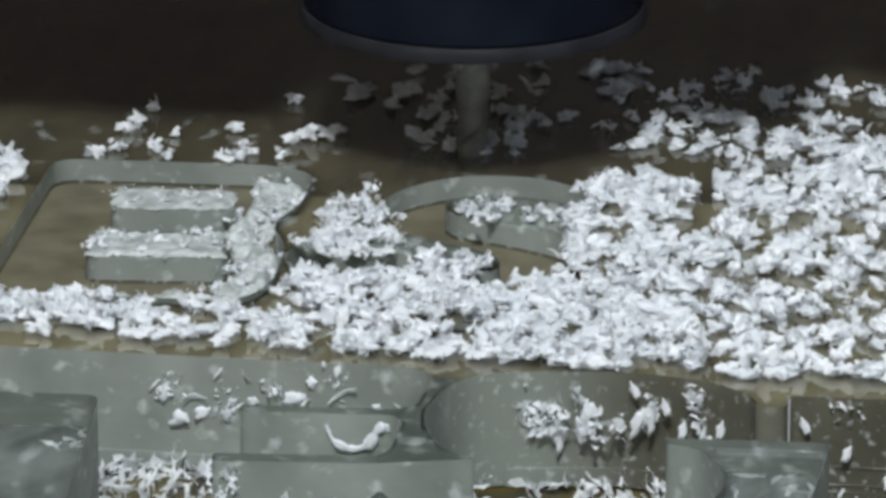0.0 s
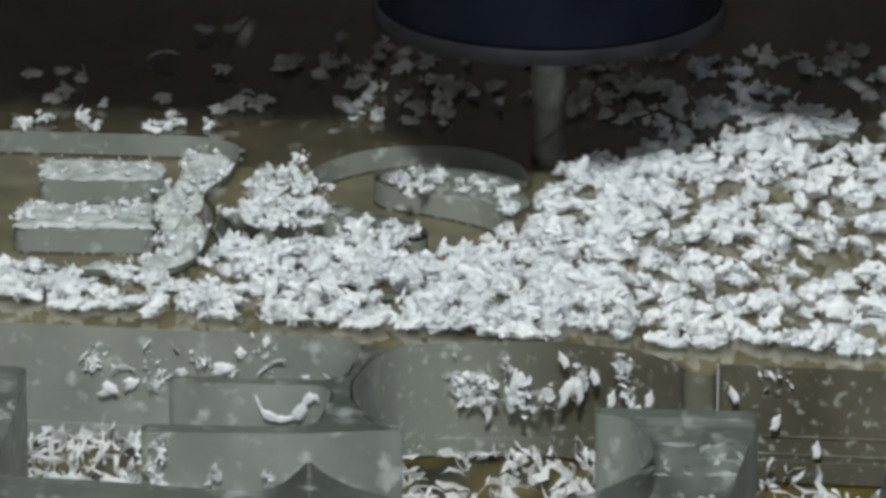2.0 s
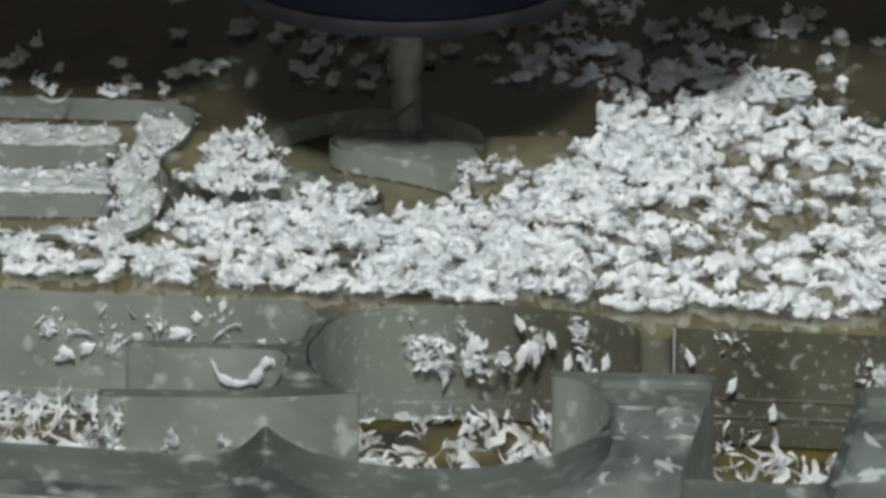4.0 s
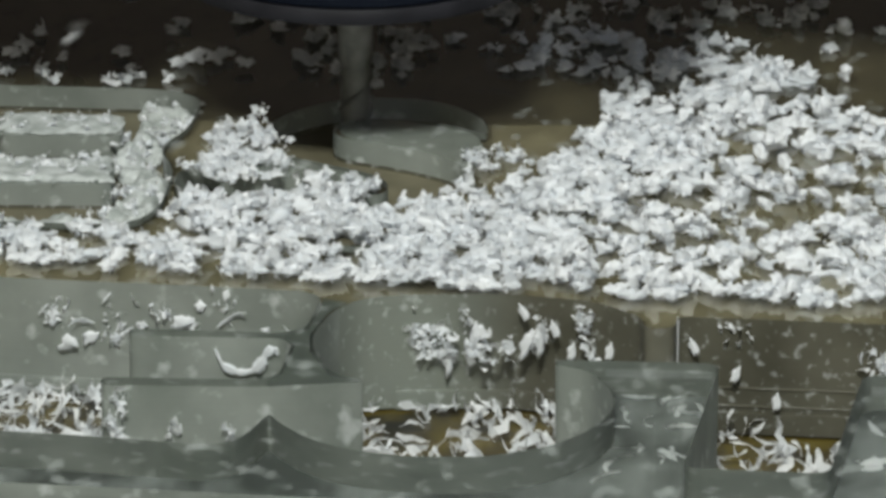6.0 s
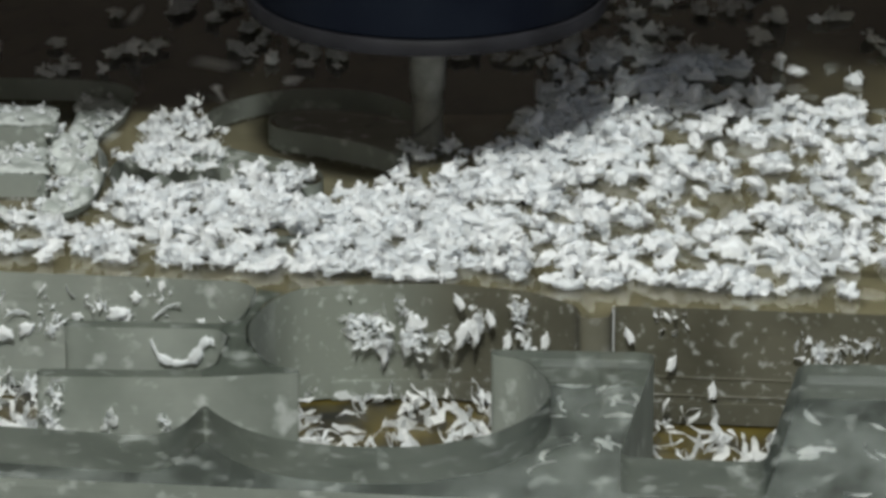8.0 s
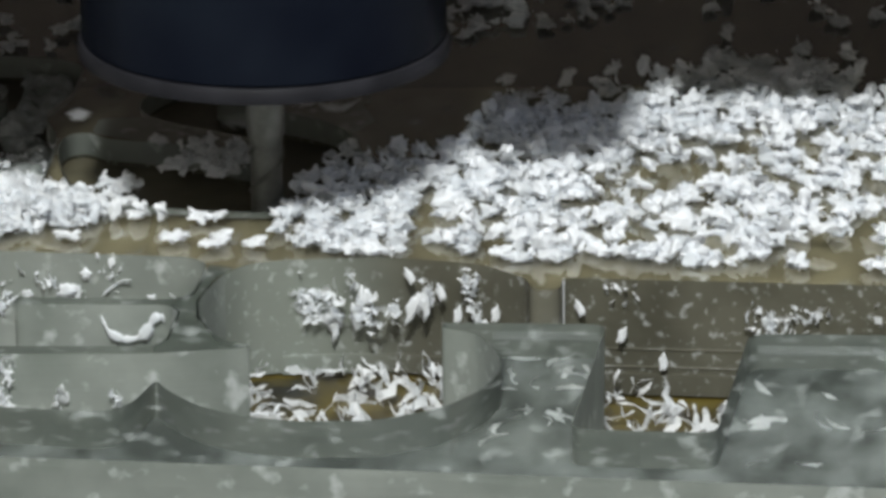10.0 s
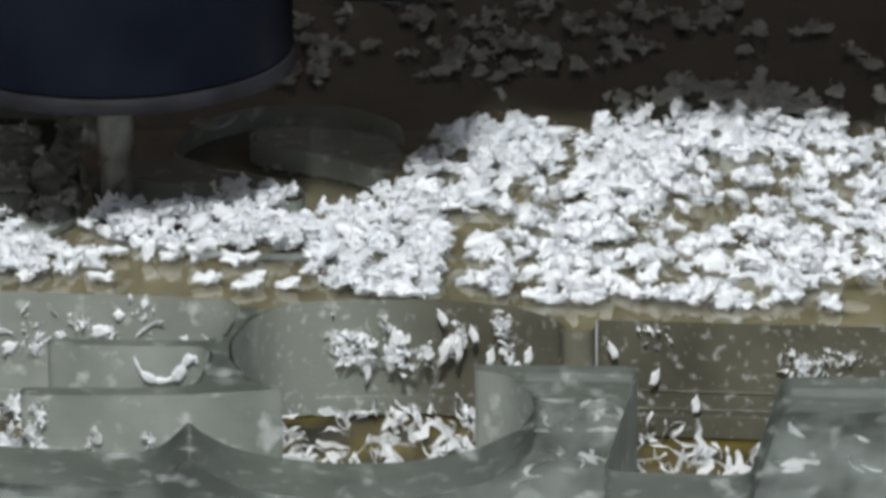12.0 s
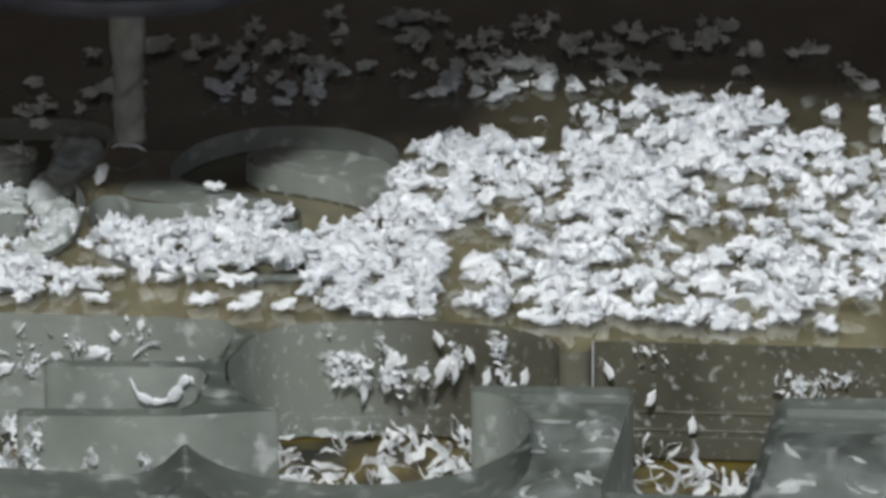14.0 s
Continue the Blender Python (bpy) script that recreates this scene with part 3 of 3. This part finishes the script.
ROUND = chip_heap("chip_pile", [(-73, 81), (-66, 81), (-63.5, 76), (-63.5, 66), (-66, 61), (-71, 61), (-73, 69)], 14, 0.8, 15, "white shavings filling the round side of a milled letter", gap=0.34, origin=(-68, 72), fray=0.25, floor=-2.4, size=(0.8, 1.9))
WAIST = chip_heap("chip_pile", [(-74.5, 62), (-66, 60), (-65, 52), (-65, 44), (-69, 42), (-75, 43.5)], 12, 0.8, 16, "white shavings filling the waist of a milled letter", gap=0.34, origin=(-69, 49), fray=0.3, floor=-2.4, size=(0.8, 1.9))
chip_heap("chip_heap", [(-70, 40), (-62, 38), (-60, 20), (-63, 10), (-72, 9), (-74, 20)], 10, 1.0, 18, "white shavings filling the round side of a milled letter", gap=0.34, floor=-3.0, size=(0.8, 1.9))
chip_heap("chip_heap", [(-96, 56), (-96, 62), (-88, 64.5), (-75, 65), (-74, 60), (-74, 57), (-93, 54.2)], 16, 0.2, 17, "thin cover of white shavings on a letter's inner island", size=(0.6, 1.5), gap=0.46, fray=0.15)
chip_heap("chip_heap", [(-94, 30), (-94, 38), (-90, 40), (-75, 41.5), (-71, 37), (-71, 31), (-92, 28)], 18, 0.2, 19, "thin cover of white shavings on a letter's inner island", size=(0.6, 1.6), gap=0.42, fray=0.15)
chip_heap("chip_heap", [(-104, 81), (-100, 86), (-66, 90), (-70, 84)], 9, 0.8, 21, "few white shavings behind a milled letter", gap=0.5)
chip_heap("chip_heap", [(-130, 30), (-130, 84), (-114, 74), (-116, 40)], 20, 2.0, 23, "white shavings strewn beside a milled letter", gap=0.4)
chip_heap("chip_heap", [(-56, 93), (-62, 130), (-40, 150), (40, 152), (30, 118), (12, 108), (-10, 97)], 9, 1.2, 25, "white shavings strewn over the back of the sheet", gap=0.64, each=2, size=(1.0, 3.2))
chip_heap("chip_heap", [(-110, 96), (-100, 120), (-40, 130), (60, 150), (80, 120), (60, 95), (20, 132), (-60, 108)], 1.2, 0.4, 27, "single white shavings strewn over the sheet", gap=0.4)

matted_layer(B_UPPER, 0.05, 0.8, 3, "milky layer of matted chips on a letter's inner island")
matted_layer(B_LOWER, 0.05, 1.0, 5, "milky layer of matted chips on a letter's inner island")
matted_layer([(-75, 79), (-67, 80), (-63.6, 75), (-63.6, 64), (-66.6, 51), (-72, 45), (-76, 46), (-73, 60)], -4.2, 3.6, 7, "matted chips packed into the round side of a letter")
matted_layer([(-73, 46), (-66, 47), (-62, 40), (-60, 22), (-63, 10), (-72, 10), (-69, 24), (-69, 38)], -4.2, 3.4, 9, "matted chips packed into the round side of a letter")
matted_layer([(-103, 8), (-72, 10.5), (-70, 21), (-96, 17)], -4.3, 2.8, 11, "matted chips along the foot of a letter")
loose_flakes("bed_shavings", [(-20, -52), (-20, -18), (28, -18), (28, -47)], 185, -19.3, 31, "long white shavings lying on the brown bed")
loose_flakes("bed_shavings", [(32, -52), (32, -22), (64, -22), (64, -52)], 75, -19.3, 33, "long white shavings lying on the brown bed", (2.2, 5.2))
loose_flakes("bed_shavings", [(-80, -54), (-80, -22), (-46, -22), (-46, -54)], 200, -19.3, 35, "long white shavings lying on the brown bed")
loose_flakes("caught_shavings", [(24, -50), (40, -48), (39, -84), (24, -80), (28, -66)], 14, -18.6, 51, "white shavings caught under the clear sheet", (2.5, 6.0))
loose_flakes("caught_shavings", [(65, -50), (100, -48), (100, -92), (66, -92)], 22, -18.6, 53, "white shavings caught under the clear sheet", (2.5, 6.0))
wall_dust("clinging_shavings", (-14, -18.7), (18, -17.8), 230, 41, "white shavings clinging to the frosted cut edge")
wall_dust("clinging_shavings", (33, -21.8), (95, -19.0), 130, 43, "white shavings clinging to the frosted cut edge")
wall_dust("clinging_shavings", (-75, -20.1), (-30, -19.0), 110, 45, "white shavings clinging to the frosted cut edge")
wall_dust("clinging_shavings", (-50, -67), (-28, -64.2), 90, 47, "white shavings clinging to the frosted cut edge")


def shaving_mesh(seed, length, width):
    """One curled shaving, about length mm long, with its thickness."""
    rng = np.random.default_rng(seed)
    v, f = ribbons(np.zeros((1, 3)), np.full(1, length / 1000), rng, width, 0.9, 0.8)
    v[:, 2] -= v[:, 2].min()
    n, seg = len(v), len(f)
    v = np.concatenate((v, v + (0, 0, 0.00025)))
    rim = [2 * k for k in range(seg + 1)] + [2 * k + 1 for k in range(seg, -1, -1)]
    side = np.array([[rim[k - 1], rim[k], rim[k] + n, rim[k - 1] + n] for k in range(len(rim))])
    f = np.concatenate((f, f[:, ::-1] + n, side))
    mesh = bpy.data.meshes.new("shaving")
    mesh.from_pydata(v.tolist(), [], f.tolist())
    mesh.materials.append(CHIP)
    return mesh


HANGING = [(-1.8, -17.2, -8.4, 70, 4), (-0.7, -17.2, -5.5, 110, 4), (7.7, -17.6, -7.3, 100, 3), (9.7, -17.6, -6.2, 60, 3), (20.9, -20.3, -7.0, 95, 1), (47.7, -21.9, -13.3, 80, 1), (41.2, -22.2, -9.0, 120, 1), (-5.0, -17.4, -10.4, 60, 3), (11.8, -17.8, -4.6, 40, 1), (34.5, -22.4, -4.6, 30, 1), (14.6, -18.2, -8.1, 95, 1), (6.7, -17.0, -2.3, 20, 1)]
LONG = [shaving_mesh(80 + k, 3.0 + 1.1 * k, 0.20 + 0.02 * k) for k in range(4)]
SMEARS = [shaving_mesh(90 + k, 1.7 + 0.5 * k, 0.17 + 0.03 * k) for k in range(5)]


def tuft_mesh(seed, size, flat=1.0):
    """A matted lump with short points standing out of it, about size mm across."""
    v, f = crumbs(np.zeros((1, 3)), np.full(1, size * 0.75 / 1000), np.random.default_rng(seed))
    v[:, 2] = (v[:, 2] - v[:, 2].min()) * flat
    mesh = bpy.data.meshes.new("shaving")
    mesh.from_pydata(v.tolist(), [], f.tolist())
    mesh.materials.append(CHIP)
    mesh.shade_smooth()
    return mesh


KINDS = [tuft_mesh(60 + k, 1.8 + 0.4 * k) for k in range(6)]
CLINGING = [tuft_mesh(70 + k, 1.3 + 0.45 * k, 0.35) for k in range(5)]


def curled_shaving():
    """A thick hooked shaving that sticks to the front of a tongue."""
    line = smooth([(-38, -1.8), (-36.8, -4.4), (-34.2, -5.6), (-31.6, -4.9), (-30.2, -2.7), (-29.0, -1.6), (-28.3, -2.6)], 5)
    bm, rings, rng = bmesh.new(), [], random.Random(4)
    for k, p in enumerate(line):
        d = (line[min(k + 1, len(line) - 1)] - line[max(k - 1, 0)]).normalized()
        r = (0.18 + 0.36 * math.sin(math.pi * (k + 1) / (len(line) + 1))) * rng.uniform(0.6, 2.1)
        y = -44.1 + (p.x + 51.5) * 0.105 - 0.45
        rings.append([bm.verts.new(((p.x - d.y * r * math.cos(a)) / 1000, (y + 0.6 * r * math.sin(a)) / 1000, (p.y + d.x * r * math.cos(a)) / 1000)) for a in (0, 1.05, 2.1, 3.14, 4.2, 5.25)])
    for a, b in zip(rings, rings[1:]):
        for k in range(6):
            bm.faces.new((a[k], a[(k + 1) % 6], b[(k + 1) % 6], b[k]))
    bm.faces.new(rings[0])
    bm.faces.new(rings[-1])
    bmesh.ops.recalc_face_normals(bm, faces=bm.faces)
    tagged(part("curled_shaving", bm, CHIP), "thick hooked white shaving stuck to a frosted edge", "shaving", "loose shavings")


def hanging_shavings():
    """Pointed flakes that hang on the frosted far edges of the cut-out."""
    far_edge = [(-60.2, -2.6, 5), (-54.6, -7.0, 175), (-57.0, -8.0, 60), (-47.6, -6.4, 40), (-40.2, -4.8, 130), (-34.4, -7.2, 170), (-30.2, -6.9, 15), (-62.6, -9.4, 80), (-64.5, -6.6, 30), (-66.0, -10.5, 150), (-70.5, -5.0, 10), (-45.0, -3.4, 70)]
    for k, (x, z, lean) in enumerate(far_edge):
        ob = tagged(new("hanging_shaving", CLINGING[k % 5] if k % 2 else SMEARS[k % 5]), "white shaving smeared against a frosted cut edge", "shaving", "loose shavings")
        ob.matrix_basis = pose(x / 1000, (-20.3 + (x + 80) * 0.024) / 1000, z / 1000, 84, lean, 0)
    for x, y, z, lean, kind in HANGING:
        ob = tagged(new("hanging_shaving", CLINGING[kind]), "pointed white shaving clinging to a cut edge", "shaving", "loose shavings")
        ob.matrix_basis = pose(x / 1000, y / 1000, z / 1000, 84, (lean - 75) * 0.5, 0) @ Matrix.Diagonal((0.75, 1.7, 1, 1))


def loose_shavings():
    """Single shavings on the bare margins of the sheet and on the ribs between the cut-outs."""
    spots = [((-110, -15), (100, -11), 34), ((40, 96), (100, 106), 4), ((-105, 92), (-62, 102), 10), ((-60, -3), (-20, -1), 10)]
    rng = random.Random(8)
    for (x0, y0), (x1, y1), count in spots:
        for _ in range(count):
            ob = tagged(new("acrylic_shaving", rng.choice(KINDS)), "single curled white shaving lying on the clear sheet", "shaving", "loose shavings")
            ob.matrix_basis = pose(rng.uniform(x0, x1) / 1000, rng.uniform(y0, y1) / 1000, 0.0001, 0, 0, rng.uniform(0, 360))


def heap_flakes():
    """Larger single flakes that lie on top of the heaps."""
    rng = random.Random(17)
    for k in range(130):
        x, y = rng.uniform(10, 92), rng.uniform(-13, 84)
        ob = tagged(new("acrylic_shaving", rng.choice(KINDS[2:])), "single curled white shaving on a heap of shavings", "shaving", "loose shavings")
        ob.matrix_basis = pose(x / 1000, y / 1000, rng.uniform(0.0009, 0.0022), rng.uniform(-35, 35), rng.uniform(-35, 35), rng.uniform(0, 360))


loose_shavings()
heap_flakes()
curled_shaving()
hanging_shavings()
FLYING = []
for k in range(14):
    FLYING.append(tagged(new("flying_shaving", LONG[k % 4] if k % 5 == 0 else KINDS[k % 6]), "white shaving thrown through the air by the cutter", "shaving", "flying shavings"))


def motions():
    tips = ((0, -39, 95, -5), (0.5, -28.4, 96, -5), (1, -20, 93.5, -5), (1.5, -13.5, 88, -5), (2, -10.6, 81, -5), (2.5, -9.2, 73.5, -5),
            (3, -12, 71, -5), (3.5, -19, 71.4, -5), (4.6, -33, 76, -5), (6, -36, 72.8, -5), (6.5, -28.1, 69, -5), (7, -19, 70, -5), (7.5, -11.3, 60.5, -5), (8, -9.2, 53.7, -5),
            (9.2, -12, 26, -6), (10.3, -27.8, 14.5, -6), (10.5, -32.5, 19, -6), (11, -40.6, 15, -6), (11.5, -48.5, 20, -6), (12, -54.4, 27.5, -6),
            (12.5, -56.5, 39.6, -6), (13, -56.8, 43, -6), (13.5, -53.6, 44.4, -6), (13.7, -54, 44.4, -4), (14, -54.6, 44.3, 9))
    walk(SPINDLE, [(t, pose(x / 1000, y / 1000, z / 1000, 0, 0, 0)) for t, x, y, z in tips])
    walk(LEFT_BLOB, [(0, pose(-0.048, 0.045, 0)), (8.2, pose(-0.048, 0.045, 0)), (9.6, pose(-0.062, 0.010, 0, 0, 0, 40)), (11, pose(-0.066, 0.010, 0, 0, 0, 40)), (12.2, pose(-0.079, 0.016, 0, 0, 0, 40)), (14, pose(-0.080, 0.016, 0, 0, 0, 40))])
    walk(FRONT, [(0, pose(-0.038, 0.008, 0)), (8.4, pose(-0.038, 0.008, 0)), (9.8, pose(-0.068, -0.001, 0, 0, 0, -6)), (10.9, pose(-0.062, 0.001, 0, 0, 0, -6)), (11.7, pose(-0.038, 0.008, 0)), (14, pose(-0.037, 0.009, 0))])
    walk(MARGIN, [(0, pose(-0.036, -0.006, 0)), (8.4, pose(-0.036, -0.006, 0)), (10.0, pose(-0.082, -0.004, 0)), (14, pose(-0.083, -0.004, 0))])
    walk(LANE, [(0, pose(0.006, 0.012, 0)), (8.4, pose(0.006, 0.012, 0)), (9.9, pose(0.026, 0.028, 0, 0, 0, -12)), (14, pose(0.026, 0.028, 0, 0, 0, -12))])
    walk(SWEPT, [(0, pose(-0.008, 0.060, 0)), (1.5, pose(-0.008, 0.060, 0)), (2.5, pose(0.009, 0.048, 0, 0, 0, -15)), (8.4, pose(0.010, 0.048, 0, 0, 0, -15)), (9.8, pose(0.013, 0.036, 0, 0, 0, -25)), (11.3, pose(0.012, 0.038, 0, 0, 0, -22)), (12.3, pose(-0.003, 0.054, 0, 0, 0, -8)), (14, pose(-0.003, 0.054, 0, 0, 0, -8))])
    walk(BACK, [(0, pose(0.024, 0.092, 0)), (8.3, pose(0.024, 0.092, 0)), (9.9, pose(0.052, 0.072, 0, 0, 0, -8)), (11.4, pose(0.050, 0.073, 0, 0, 0, -8)), (12.4, pose(0.034, 0.085, 0, 0, 0, -4)), (14, pose(0.034, 0.085, 0, 0, 0, -4))])
    walk(TONGUE, [(0, pose(-0.022, 0.060, 0)), (1.9, pose(-0.022, 0.060, 0)), (2.7, pose(-0.001, 0.046, 0, 0, 0, -20)), (8.4, pose(-0.001, 0.046, 0, 0, 0, -20)), (9.8, pose(0.022, 0.058, 0, 0, 0, -40)), (14, pose(0.022, 0.058, 0, 0, 0, -40))])

    walk(ROUND, [(0, pose(-0.068, 0.072, 0)), (8.4, pose(-0.068, 0.072, 0)), (10.1, pose(-0.098, 0.010, 0, 0, 0, 20)), (14, pose(-0.099, 0.009, 0, 0, 0, 20))])
    walk(WAIST, [(0, pose(-0.069, 0.049, 0)), (8.3, pose(-0.069, 0.049, 0)), (9.9, pose(-0.090, 0.020, 0, 0, 0, 30)), (14, pose(-0.091, 0.019, 0, 0, 0, 30))])

    rng = random.Random(21)

    def cutter_at(t):
        for a, b in zip(tips, tips[1:]):
            if a[0] <= t <= b[0]:
                f = (t - a[0]) / (b[0] - a[0])
                return a[1] + (b[1] - a[1]) * f, a[2] + (b[2] - a[2]) * f
        return tips[-1][1:3]

    for k, ob in enumerate(FLYING):
        # each shaving is thrown again and again: off the cutter, through the air, down onto the sheet
        rows, t, turn = [], 0.0, rng.uniform(0, 90)
        phase = rng.uniform(0.05, 0.3)
        x, y = cutter_at(0)
        x, y = x + rng.uniform(-30, 30), y + rng.uniform(-10, 30)
        rows.append((0.0, pose(x / 1000, y / 1000, rng.uniform(0.004, 0.03), 20, 0, turn)))
        t = phase
        while t < 13.2:
            gx, gy = x + rng.uniform(-15, 15), y + rng.uniform(5, 20)
            turn += rng.uniform(-40, 40)
            rows.append((t, pose(gx / 1000, gy / 1000, 0.0005, 0, 0, turn)))
            x, y = cutter_at(t + 0.5)
            rows.append((t + 0.3, pose((x + gx) / 2000, (y + gy) / 2000 + 0.006, 0.002, 10, 0, turn + 20)))
            vx, vy = rng.uniform(-105, 105), rng.uniform(-6, 50)
            high = rng.uniform(12, 30)
            for f in (0.25, 0.5, 0.75, 1.0):
                rows.append((t + 0.3 + 0.45 * f, pose((x + vx * f) / 1000, (y + 6 + vy * f) / 1000, max(0.0005, 4 * high * f * (1 - f) / 1000), 50 * f * (1 - f) * 4, 0, turn + 20 + 60 * f)))
            x, y = x + vx, y + 6 + vy
            turn += 80
            t += 0.85 + rng.uniform(0, 0.25)
        rows.append((14.0, rows[-1][1]))
        walk(ob, rows)


motions()
